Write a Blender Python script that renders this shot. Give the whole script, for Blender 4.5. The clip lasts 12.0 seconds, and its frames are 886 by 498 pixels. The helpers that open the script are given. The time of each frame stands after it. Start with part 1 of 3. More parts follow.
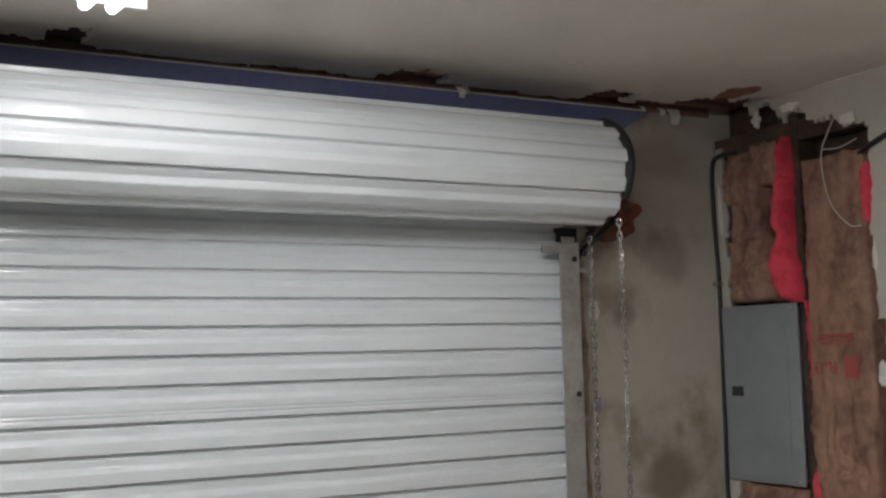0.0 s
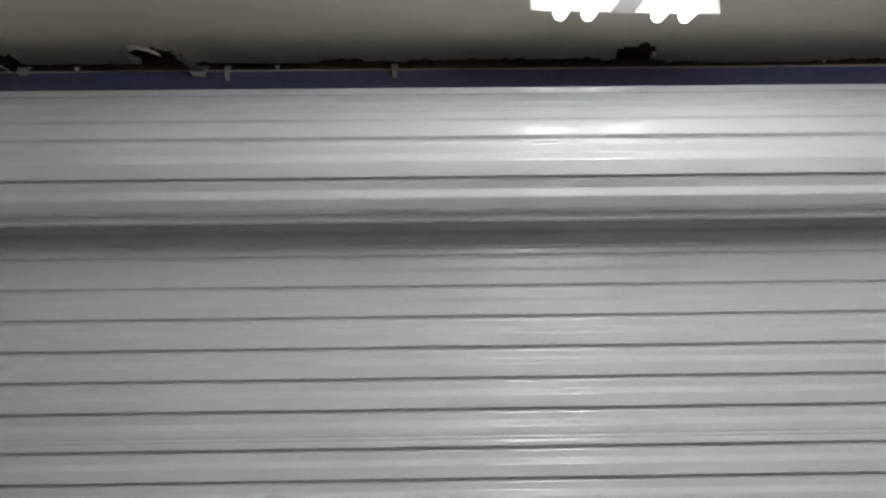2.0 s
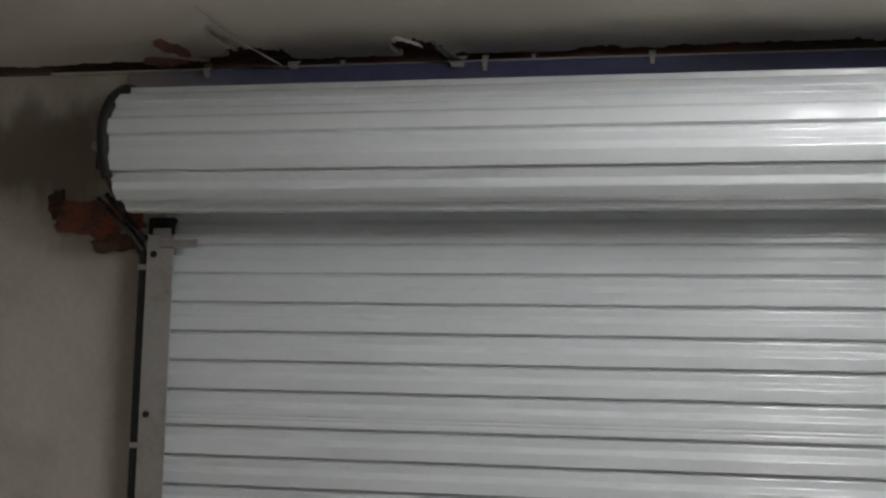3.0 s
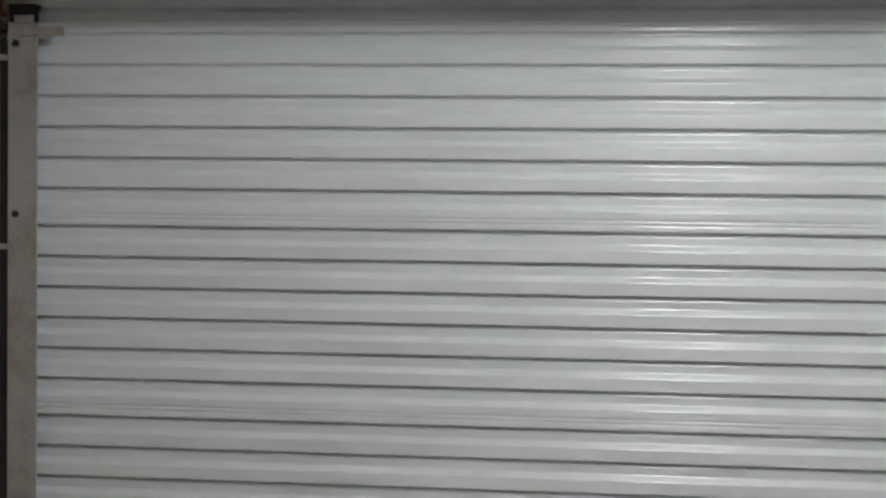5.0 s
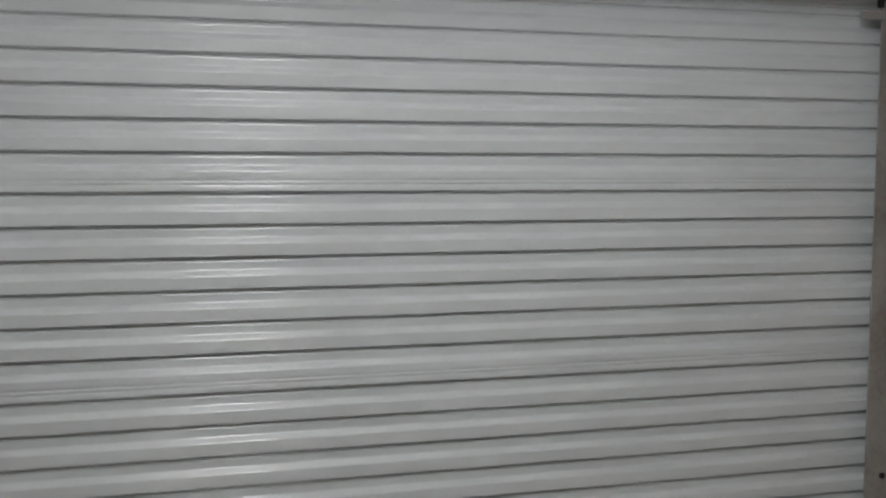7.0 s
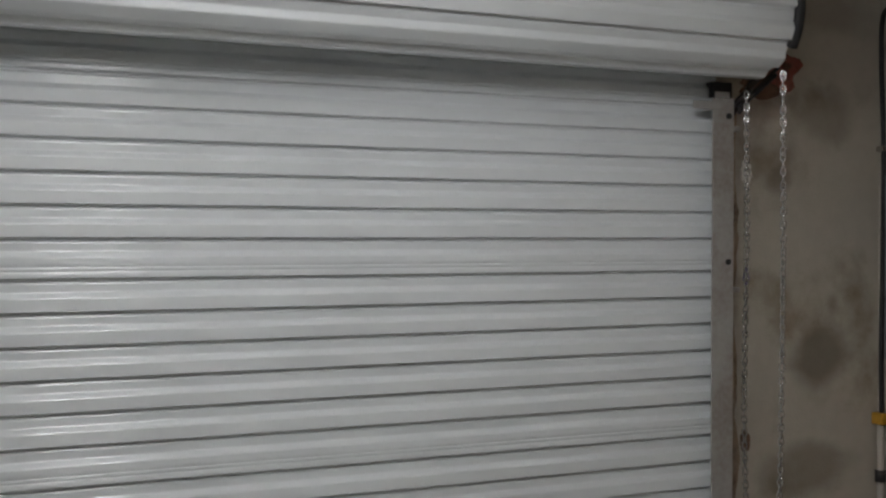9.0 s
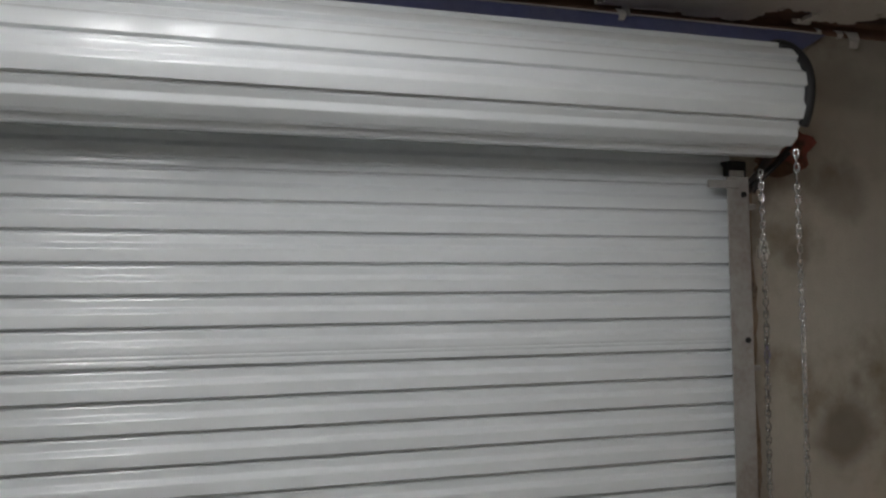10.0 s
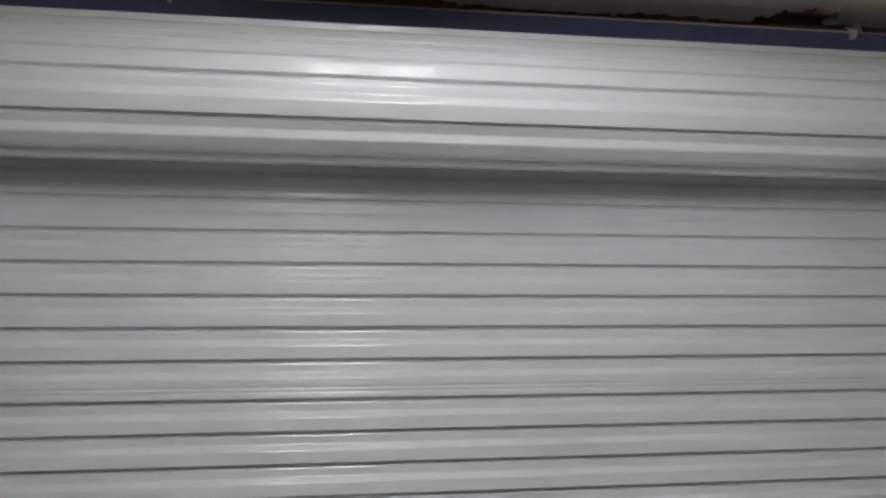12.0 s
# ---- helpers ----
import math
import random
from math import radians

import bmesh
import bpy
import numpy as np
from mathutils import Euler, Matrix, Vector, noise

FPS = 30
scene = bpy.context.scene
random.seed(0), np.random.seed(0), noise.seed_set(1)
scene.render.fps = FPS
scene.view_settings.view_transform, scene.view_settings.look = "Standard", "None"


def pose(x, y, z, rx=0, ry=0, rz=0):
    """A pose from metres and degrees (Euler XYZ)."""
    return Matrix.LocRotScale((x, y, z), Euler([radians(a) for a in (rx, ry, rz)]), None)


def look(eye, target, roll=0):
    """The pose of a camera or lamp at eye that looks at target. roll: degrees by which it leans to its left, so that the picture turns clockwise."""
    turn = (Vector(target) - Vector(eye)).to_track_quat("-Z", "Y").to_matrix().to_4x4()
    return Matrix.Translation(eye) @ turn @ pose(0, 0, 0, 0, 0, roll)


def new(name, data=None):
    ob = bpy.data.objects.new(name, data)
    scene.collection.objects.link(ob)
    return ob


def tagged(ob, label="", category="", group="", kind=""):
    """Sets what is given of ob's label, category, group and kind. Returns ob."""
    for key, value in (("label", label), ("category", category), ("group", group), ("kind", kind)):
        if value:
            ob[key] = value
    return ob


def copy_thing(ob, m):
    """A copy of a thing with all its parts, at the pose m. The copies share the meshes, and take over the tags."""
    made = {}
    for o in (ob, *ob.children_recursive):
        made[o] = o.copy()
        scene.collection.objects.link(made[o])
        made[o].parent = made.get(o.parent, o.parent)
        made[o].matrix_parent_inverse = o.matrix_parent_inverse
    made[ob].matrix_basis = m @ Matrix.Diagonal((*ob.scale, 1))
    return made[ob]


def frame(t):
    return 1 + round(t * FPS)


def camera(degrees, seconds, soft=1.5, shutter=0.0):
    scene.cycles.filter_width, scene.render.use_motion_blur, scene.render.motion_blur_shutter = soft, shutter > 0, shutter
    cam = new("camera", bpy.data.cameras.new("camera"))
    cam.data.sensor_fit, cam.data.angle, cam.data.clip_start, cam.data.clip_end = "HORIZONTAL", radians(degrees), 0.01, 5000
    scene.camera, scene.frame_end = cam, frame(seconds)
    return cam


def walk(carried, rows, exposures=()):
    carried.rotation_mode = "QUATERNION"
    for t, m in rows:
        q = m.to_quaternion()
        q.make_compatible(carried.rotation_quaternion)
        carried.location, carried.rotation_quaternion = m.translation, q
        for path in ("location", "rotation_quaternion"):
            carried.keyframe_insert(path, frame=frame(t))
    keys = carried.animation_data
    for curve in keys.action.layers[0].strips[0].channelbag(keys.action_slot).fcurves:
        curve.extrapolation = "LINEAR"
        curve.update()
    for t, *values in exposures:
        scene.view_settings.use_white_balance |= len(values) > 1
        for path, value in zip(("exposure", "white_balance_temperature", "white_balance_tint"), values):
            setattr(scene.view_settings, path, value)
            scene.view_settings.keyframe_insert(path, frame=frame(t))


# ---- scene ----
cam = camera(42.8, 12.0, soft=2.4)
PATH = [
    (0, (-0.369, -3.236, 1.669), (0.589, -1.491, 1.857), -1.42),
    (0.5, (-0.352, -3.240, 1.651), (0.597, -1.491, 1.854), -1.36),
    (1, (-0.349, -3.224, 1.651), (0.437, -1.397, 1.859), -1.19),
    (1.5, (-0.362, -3.149, 1.680), (0.057, -1.205, 1.897), -0.79),
    (2, (-0.407, -3.102, 1.682), (-0.365, -1.116, 1.912), -0.80),
    (2.5, (-0.458, -3.091, 1.686), (-0.674, -1.117, 1.918), 0.12),
    (2.7, (-0.468, -3.110, 1.677), (-0.777, -1.148, 1.916), 0.29),
    (4.3, (-0.402, -3.031, 1.593), (-0.839, -1.079, 1.623), 1.77),
    (4.5, (-0.448, -3.023, 1.582), (-0.777, -1.051, 1.592), 2.15),
    (5, (-0.466, -2.998, 1.535), (-0.644, -1.007, 1.479), 0.75),
    (5.2, (-0.445, -2.990, 1.530), (-0.565, -0.995, 1.474), 0.80),
    (5.5, (-0.419, -2.977, 1.528), (-0.453, -0.979, 1.441), 0.94),
    (6, (-0.415, -2.954, 1.586), (-0.217, -0.968, 1.459), 0.78),
    (6.5, (-0.410, -2.953, 1.607), (-0.004, -1.002, 1.439), 0.63),
    (8.3, (-0.383, -2.947, 1.568), (0.429, -1.124, 1.453), -0.27),
    (8.5, (-0.371, -2.949, 1.587), (0.441, -1.123, 1.501), -0.19),
    (9, (-0.366, -2.965, 1.610), (0.436, -1.133, 1.587), 0.07),
    (9.5, (-0.367, -2.974, 1.625), (0.428, -1.139, 1.676), -0.71),
    (10, (-0.358, -2.984, 1.623), (0.407, -1.140, 1.740), -0.95),
    (10.5, (-0.403, -2.967, 1.650), (0.299, -1.099, 1.776), -0.85),
    (11, (-0.352, -2.979, 1.727), (0.185, -1.054, 1.818), 0.25),
    (11.5, (-0.367, -2.996, 1.725), (0.077, -1.049, 1.839), 0.07),
    (12, (-0.385, -2.971, 1.715), (0.035, -1.019, 1.834), -0.10),
]
EXPOSURES = [(0, 0.76), (0.9, 0.82), (1.5, 0.66), (2.7, 0.38), (4.5, 0.75), (5.5, 0.51), (6.0, 0.26), (8.3, 0.26), (10, 0.28), (12, 0.28)]
walk(cam, [(t, look(e, q, r)) for t, e, q, r in PATH], EXPOSURES)

# ---- light ----
world = bpy.data.worlds.new("world")
world.use_nodes = True
world.node_tree.nodes["Background"].inputs[0].default_value = (0.02, 0.02, 0.02, 1)
world.node_tree.nodes["Background"].inputs[1].default_value = 0.2
scene.world = world
TUBE_STRENGTH = 6.5
FILL_TUBE_STRENGTH = 33.0  # tubes of two unseen fixtures, added to brighten the room

# ---- plan, metres ----
HALF = 1.868            # half the curtain between its guides
WALL_Y = 0.06           # face of the door wall
RIGHT_X = 2.63          # face of the right-hand wall
LEFT_X = -3.1
BACK_Y = -8.0
CEIL_Z = 2.57
ROLL_R, ROLL_Y, ROLL_Z = 0.163, -0.180, 2.268
SEAM_Z = 1.5            # the dark line under the upper seam
PITCH, SEAM_H = 0.084, 0.019
STAINS = [(2.36, 1.22, 0.15, 0.20, 0.75), (2.42, 1.37, 0.06, 0.07, 0.5), (2.30, 0.80, 0.20, 0.10, 0.55), (2.18, 1.80, 0.07, 0.06, 0.6),
          (2.40, 2.02, 0.13, 0.14, 0.4), (2.30, 0.45, 0.25, 0.14, 0.5), (2.36, 2.40, 0.30, 0.12, 0.35)]
# the first is a broad dark patch across the top of the pier
PIER_MARKS = [(-2.25, 2.30, 0.50, 0.22, 0.85), (-2.15, 2.02, 0.16, 0.05, 0.4), (-2.30, 1.40, 0.12, 0.10, 0.22), (-2.1, 0.95, 0.20, 0.12, 0.25)]


# ---- materials ----
def material(name, colour, rough=0.6, metal=0.0, second=None, scale=6.0, low=0.4, high=0.65, third=None, scale3=40.0, amount3=0.35,
             bump=0.0, bump_scale=60.0, rough_var=0.0, stretch=(1, 1, 1), coat=0.0):
    """A surface with a base colour, larger stains (second) and a finer grain (third)."""
    m = bpy.data.materials.new(name)
    m.use_nodes = True
    t = m.node_tree
    n, link = t.nodes, t.links.new
    b = n["Principled BSDF"]
    b.inputs["Roughness"].default_value = rough
    b.inputs["Metallic"].default_value = metal
    b.inputs["Coat Weight"].default_value = coat
    b.inputs["Base Color"].default_value = (*colour, 1)
    geo = n.new("ShaderNodeNewGeometry")
    mp = n.new("ShaderNodeMapping")
    mp.inputs["Scale"].default_value = stretch
    link(geo.outputs["Position"], mp.inputs["Vector"])
    col = None
    if second:
        t1 = n.new("ShaderNodeTexNoise")
        t1.inputs["Scale"].default_value = scale
        t1.inputs["Detail"].default_value = 6
        t1.inputs["Roughness"].default_value = 0.62
        link(mp.outputs[0], t1.inputs["Vector"])
        r1 = n.new("ShaderNodeMapRange")
        r1.interpolation_type = "SMOOTHSTEP"
        r1.inputs["From Min"].default_value, r1.inputs["From Max"].default_value = low, high
        link(t1.outputs["Fac"], r1.inputs["Value"])
        mx = n.new("ShaderNodeMix")
        mx.data_type = "RGBA"
        mx.inputs["A"].default_value, mx.inputs["B"].default_value = (*colour, 1), (*second, 1)
        link(r1.outputs["Result"], mx.inputs["Factor"])
        col = mx.outputs["Result"]
    if third:
        t2 = n.new("ShaderNodeTexNoise")
        t2.inputs["Scale"].default_value = scale3
        t2.inputs["Detail"].default_value = 5
        link(mp.outputs[0], t2.inputs["Vector"])
        r2 = n.new("ShaderNodeMapRange")
        r2.inputs["From Min"].default_value, r2.inputs["From Max"].default_value = 0.35, 0.75
        r2.inputs["To Max"].default_value = amount3
        link(t2.outputs["Fac"], r2.inputs["Value"])
        mx = n.new("ShaderNodeMix")
        mx.data_type = "RGBA"
        mx.inputs["A"].default_value, mx.inputs["B"].default_value = (*colour, 1), (*third, 1)
        if col:
            link(col, mx.inputs["A"])
        link(r2.outputs["Result"], mx.inputs["Factor"])
        col = mx.outputs["Result"]
    if col:
        link(col, b.inputs["Base Color"])
    if bump or rough_var:
        t3 = n.new("ShaderNodeTexNoise")
        t3.inputs["Scale"].default_value = bump_scale
        t3.inputs["Detail"].default_value = 4
        link(mp.outputs[0], t3.inputs["Vector"])
        if bump:
            bp = n.new("ShaderNodeBump")
            bp.inputs["Strength"].default_value = bump
            bp.inputs["Distance"].default_value = 0.01
            link(t3.outputs["Fac"], bp.inputs["Height"])
            link(bp.outputs[0], b.inputs["Normal"])
        if rough_var:
            r3 = n.new("ShaderNodeMapRange")
            r3.inputs["To Min"].default_value, r3.inputs["To Max"].default_value = rough - rough_var, rough + rough_var
            link(t3.outputs["Fac"], r3.inputs["Value"])
            link(r3.outputs["Result"], b.inputs["Roughness"])
    return m


def glowing(name, colour, strength):
    m = bpy.data.materials.new(name)
    m.use_nodes = True
    b = m.node_tree.nodes["Principled BSDF"]
    b.inputs["Base Color"].default_value = (0.8, 0.8, 0.8, 1)
    b.inputs["Emission Color"].default_value = (*colour, 1)
    b.inputs["Emission Strength"].default_value = strength
    return m


M_CURTAIN = material("white_curtain_enamel", (0.77, 0.805, 0.825), 0.36, second=(0.74, 0.775, 0.79), scale=2.5, low=0.35, high=0.75,
                     third=(0.68, 0.70, 0.71), scale3=30, amount3=0.12, rough_var=0.03, bump_scale=12, stretch=(0.25, 1, 1), coat=1.0)
M_CURTAIN.node_tree.nodes["Principled BSDF"].inputs["Coat Roughness"].default_value = 0.10
M_CURTAIN.node_tree.nodes["Principled BSDF"].inputs["Coat IOR"].default_value = 1.55
M_PAINT = material("cream_wall_paint", (0.47, 0.43, 0.36), 0.75, second=(0.22, 0.175, 0.115), scale=2.6, low=0.48, high=0.74,
                   third=(0.38, 0.34, 0.28), scale3=24, amount3=0.35, bump=0.12, bump_scale=130)


def stains(m, places, colour):
    """Damp stains and darker patches with frayed edges: places of x, z, half width, half height, strength."""
    n, link = m.node_tree.nodes, m.node_tree.links.new
    b = n["Principled BSDF"]
    col = b.inputs["Base Color"].links[0].from_socket
    geo, tex = n.new("ShaderNodeNewGeometry"), n.new("ShaderNodeTexNoise")
    tex.inputs["Scale"].default_value, tex.inputs["Detail"].default_value = 11.0, 7
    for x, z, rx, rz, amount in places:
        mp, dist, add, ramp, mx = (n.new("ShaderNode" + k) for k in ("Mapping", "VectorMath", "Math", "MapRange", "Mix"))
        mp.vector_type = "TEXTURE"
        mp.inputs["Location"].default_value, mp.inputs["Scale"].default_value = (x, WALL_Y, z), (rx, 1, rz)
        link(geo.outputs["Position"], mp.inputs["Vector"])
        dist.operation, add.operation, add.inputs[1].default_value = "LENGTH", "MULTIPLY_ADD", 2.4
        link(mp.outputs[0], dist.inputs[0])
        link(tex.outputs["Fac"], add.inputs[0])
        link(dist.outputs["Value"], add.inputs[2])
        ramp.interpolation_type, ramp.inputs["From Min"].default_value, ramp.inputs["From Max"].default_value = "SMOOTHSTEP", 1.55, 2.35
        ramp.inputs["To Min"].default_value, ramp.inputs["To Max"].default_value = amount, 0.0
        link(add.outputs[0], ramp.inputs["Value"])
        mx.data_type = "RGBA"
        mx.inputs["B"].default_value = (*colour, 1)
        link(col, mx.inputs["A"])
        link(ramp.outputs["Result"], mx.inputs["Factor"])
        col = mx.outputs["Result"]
    link(col, b.inputs["Base Color"])


stains(M_PAINT, STAINS, (0.13, 0.10, 0.065))
M_CEILING = material("cream_ceiling_paint", (0.76, 0.71, 0.63), 0.8, second=(0.69, 0.64, 0.56), scale=1.6, low=0.45, high=0.75,
                     third=(0.58, 0.54, 0.48), scale3=60, amount3=0.25, bump=0.15, bump_scale=160)
# cream darkened all over: weaker light at the room's sides is in the colour
M_SIDE = material("dimmed_cream_side_paint", (0.44, 0.41, 0.36), 0.75, second=(0.37, 0.335, 0.28), scale=2.0, low=0.5, high=0.75,
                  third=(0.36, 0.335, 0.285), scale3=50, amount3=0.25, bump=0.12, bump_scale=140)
M_PIER = material("cream_pier_paint", (0.60, 0.555, 0.485), 0.75, second=(0.48, 0.435, 0.37), scale=2.4, low=0.42, high=0.72,
                  third=(0.36, 0.335, 0.285), scale3=50, amount3=0.25, bump=0.12, bump_scale=140)
stains(M_PIER, PIER_MARKS, (0.19, 0.15, 0.11))
M_PAPER = material("torn_white_paper", (0.66, 0.63, 0.57), 0.85, third=(0.5, 0.45, 0.38), scale3=90, bump=0.3, bump_scale=150)
M_BROWN = material("torn_brown_paper", (0.16, 0.085, 0.05), 0.9, second=(0.075, 0.04, 0.028), scale=14, third=(0.27, 0.17, 0.11), scale3=60, bump=0.5, bump_scale=80)
M_RUST = material("reddish_torn_board", (0.30, 0.085, 0.06), 0.9, second=(0.10, 0.05, 0.035), scale=18, third=(0.3, 0.16, 0.11), scale3=70, bump=0.5, bump_scale=90)
M_KRAFT = material("brown_kraft_paper", (0.28, 0.15, 0.10), 0.7, second=(0.14, 0.062, 0.042), scale=9, third=(0.33, 0.21, 0.14), scale3=38,
                   amount3=0.5, bump=0.4, bump_scale=26, stretch=(1, 1, 0.7))
M_PINK = material("red_pink_glass_wool", (0.66, 0.05, 0.085), 0.95, second=(0.55, 0.03, 0.055), scale=14, third=(0.74, 0.11, 0.14), scale3=90, amount3=0.25, bump=0.2, bump_scale=110)
M_INK = material("red_print_ink", (0.36, 0.06, 0.06), 0.8, second=(0.25, 0.10, 0.07), scale=60, low=0.45, high=0.7)
M_TIMBER = material("brown_old_timber", (0.24, 0.14, 0.095), 0.9, second=(0.07, 0.04, 0.028), scale=8, third=(0.22, 0.14, 0.09), scale3=50, bump=0.4, bump_scale=60, stretch=(0.3, 1, 1))
M_SCRAP = material("faded_purple_scrap", (0.20, 0.17, 0.27), 0.85, third=(0.3, 0.28, 0.32), scale3=80)
M_SCAR = material("red_brown_torn_paper", (0.36, 0.17, 0.12), 0.9, second=(0.2, 0.09, 0.06), scale=22, third=(0.45, 0.3, 0.22), scale3=70, bump=0.4, bump_scale=90)
M_STRIP = material("scraped_wall_edge", (0.30, 0.21, 0.14), 0.85, second=(0.12, 0.08, 0.055), scale=9, low=0.42, high=0.6, third=(0.42, 0.36, 0.28), scale3=30, amount3=0.6, bump=0.4, bump_scale=70)
# near-black timber: the shade inside openings is put into its colour
M_CAVITY = material("shaded_cavity_timber", (0.045, 0.028, 0.02), 0.9, second=(0.09, 0.05, 0.032), scale=8, third=(0.02, 0.014, 0.01), scale3=50, bump=0.4, bump_scale=60, stretch=(0.2, 1, 1))
M_BLUE = material("blue_steel_paint", (0.135, 0.15, 0.30), 0.5, second=(0.17, 0.175, 0.28), scale=3, third=(0.09, 0.09, 0.17), scale3=40, bump=0.06, bump_scale=60)


def faded_end(m, x0, x1, colour):
    """Cream overspray that thins out from x0 to x1."""
    n, link = m.node_tree.nodes, m.node_tree.links.new
    b = n["Principled BSDF"]
    old = b.inputs["Base Color"].links[0].from_socket
    geo, cut, tex = n.new("ShaderNodeNewGeometry"), n.new("ShaderNodeSeparateXYZ"), n.new("ShaderNodeTexNoise")
    tex.inputs["Scale"].default_value = 9.0
    link(geo.outputs["Position"], cut.inputs[0])
    add = n.new("ShaderNodeMath")
    add.operation = "MULTIPLY_ADD"
    add.inputs[1].default_value = 0.25
    link(tex.outputs["Fac"], add.inputs[0])
    link(cut.outputs["X"], add.inputs[2])
    ramp = n.new("ShaderNodeMapRange")
    ramp.interpolation_type = "SMOOTHSTEP"
    ramp.inputs["From Min"].default_value, ramp.inputs["From Max"].default_value = x0, x1
    ramp.inputs["To Min"].default_value, ramp.inputs["To Max"].default_value = 0.9, 0.0
    link(add.outputs[0], ramp.inputs["Value"])
    mx = n.new("ShaderNodeMix")
    mx.data_type = "RGBA"
    mx.inputs["B"].default_value = (*colour, 1)
    link(old, mx.inputs["A"])
    link(ramp.outputs["Result"], mx.inputs["Factor"])
    link(mx.outputs["Result"], b.inputs["Base Color"])


faded_end(M_BLUE, -1.95, -1.45, (0.34, 0.30, 0.27))
M_GALV = material("galvanised_guide_steel", (0.40, 0.385, 0.365), 0.5, metal=0.35, second=(0.30, 0.265, 0.235), scale=5, third=(0.5, 0.5, 0.5), scale3=60, bump=0.05, bump_scale=50, rough_var=0.08)
M_CHAIN = material("zinc_chain_steel", (0.62, 0.62, 0.61), 0.14, metal=1.0, third=(0.3, 0.3, 0.29), scale3=160, amount3=0.6)
M_BLACK = material("black_rubber", (0.012, 0.012, 0.013), 0.6, third=(0.03, 0.03, 0.03), scale3=50, bump=0.1)
M_BLACKSTEEL = material("black_bracket_steel", (0.03, 0.03, 0.032), 0.5, metal=0.4, second=(0.08, 0.06, 0.05), scale=25)
M_GREY = material("grey_panel_enamel", (0.225, 0.238, 0.25), 0.45, second=(0.20, 0.212, 0.225), scale=5, third=(0.23, 0.24, 0.25), scale3=60, amount3=0.2, bump=0.03, bump_scale=70)
M_CONCRETE = material("worn_concrete", (0.50, 0.48, 0.45), 0.8, second=(0.38, 0.36, 0.335), scale=3, third=(0.34, 0.32, 0.3), scale3=40, bump=0.3, bump_scale=50)
M_FIXTURE = material("white_fixture_enamel", (0.8, 0.8, 0.79), 0.4, third=(0.7, 0.7, 0.68), scale3=20, amount3=0.3)
M_YELLOW = material("yellow_plastic", (0.5, 0.28, 0.03), 0.5, third=(0.35, 0.18, 0.02), scale3=60)
M_WIRE = material("white_wire", (0.5, 0.47, 0.42), 0.5, third=(0.4, 0.36, 0.3), scale3=80)
M_TUBE = glowing("lit_tube", (0.99, 0.985, 1.0), TUBE_STRENGTH)
M_TUBE_FILL = glowing("added_fill_tube", (0.99, 0.985, 1.0), FILL_TUBE_STRENGTH)


# ---- helpers ----
def finish(name, bm, mat, smooth=False):
    me = bpy.data.meshes.new(name)
    bm.normal_update()
    bm.to_mesh(me)
    bm.free()
    for one in (mat if isinstance(mat, (list, tuple)) else [mat]):
        me.materials.append(one)
    if smooth:
        me.polygons.foreach_set("use_smooth", [True] * len(me.polygons))
    return me


def part(name, bm, mat, parent=None, label="", smooth=False):
    ob = new(name, finish(name, bm, mat, smooth))
    ob.parent = parent
    return tagged(ob, label)


def share(name, mesh, parent, m=None):
    ob = new(name, mesh)
    ob.parent = parent
    if m is not None:
        ob.matrix_basis = m
    return ob


def thing(name, label, category, at=(0, 0, 0), group="", kind=""):
    ob = new(name)
    ob.location = at
    ob.empty_display_size = 0.1
    return tagged(ob, label, category, group, kind)


def box(bm, a, b, bevel=0.0):
    """A box from corner a to corner b, added to bm."""
    (x0, y0, z0), (x1, y1, z1) = a, b
    r = bmesh.ops.create_cube(bm, size=1.0)["verts"]
    for v in r:
        v.co = Vector(((x0 + x1) / 2 + v.co.x * (x1 - x0), (y0 + y1) / 2 + v.co.y * (y1 - y0), (z0 + z1) / 2 + v.co.z * (z1 - z0)))
    if bevel:
        es = list({e for v in r for e in v.link_edges})
        bmesh.ops.bevel(bm, geom=es, offset=bevel, segments=2, affect="EDGES", profile=0.5)
    return bm


def boxes(*pairs, bevel=0.0):
    bm = bmesh.new()
    for a, b in pairs:
        box(bm, a, b, bevel)
    return bm


def rod(bm, points, r, sides=8, flat=1.0, radii=None):
    """A round bar along points, added to bm."""
    pts = [Vector(p) for p in points]
    rings = []
    side = None
    for i, p in enumerate(pts):
        d = (pts[min(i + 1, len(pts) - 1)] - pts[max(i - 1, 0)]).normalized()
        if side is None:
            side = d.orthogonal().normalized()
        side = (side - d * side.dot(d)).normalized()
        up = d.cross(side)
        rr = radii[i] if radii else r
        rings.append([bm.verts.new(p + rr * (math.cos(a) * side + flat * math.sin(a) * up)) for a in [2 * math.pi * k / sides for k in range(sides)]])
    for a, b in zip(rings, rings[1:]):
        for k in range(sides):
            bm.faces.new((a[k], a[(k + 1) % sides], b[(k + 1) % sides], b[k]))
    bm.faces.new(list(reversed(rings[0])))
    bm.faces.new(rings[-1])
    return bm


def smooth_line(points, n=8):
    """Catmull-Rom through the points."""
    p = [Vector(q) for q in points]
    p = [2 * p[0] - p[1]] + p + [2 * p[-1] - p[-2]]
    out = []
    for a, b, c, d in zip(p, p[1:], p[2:], p[3:]):
        for i in range(n):
            t = i / n
            out.append(0.5 * (2 * b + (c - a) * t + (2 * a - 5 * b + 4 * c - d) * t * t + (3 * b - a - 3 * c + d) * t ** 3))
    return out + [p[-2]]


def wob(*v):
    return noise.noise(Vector(v))


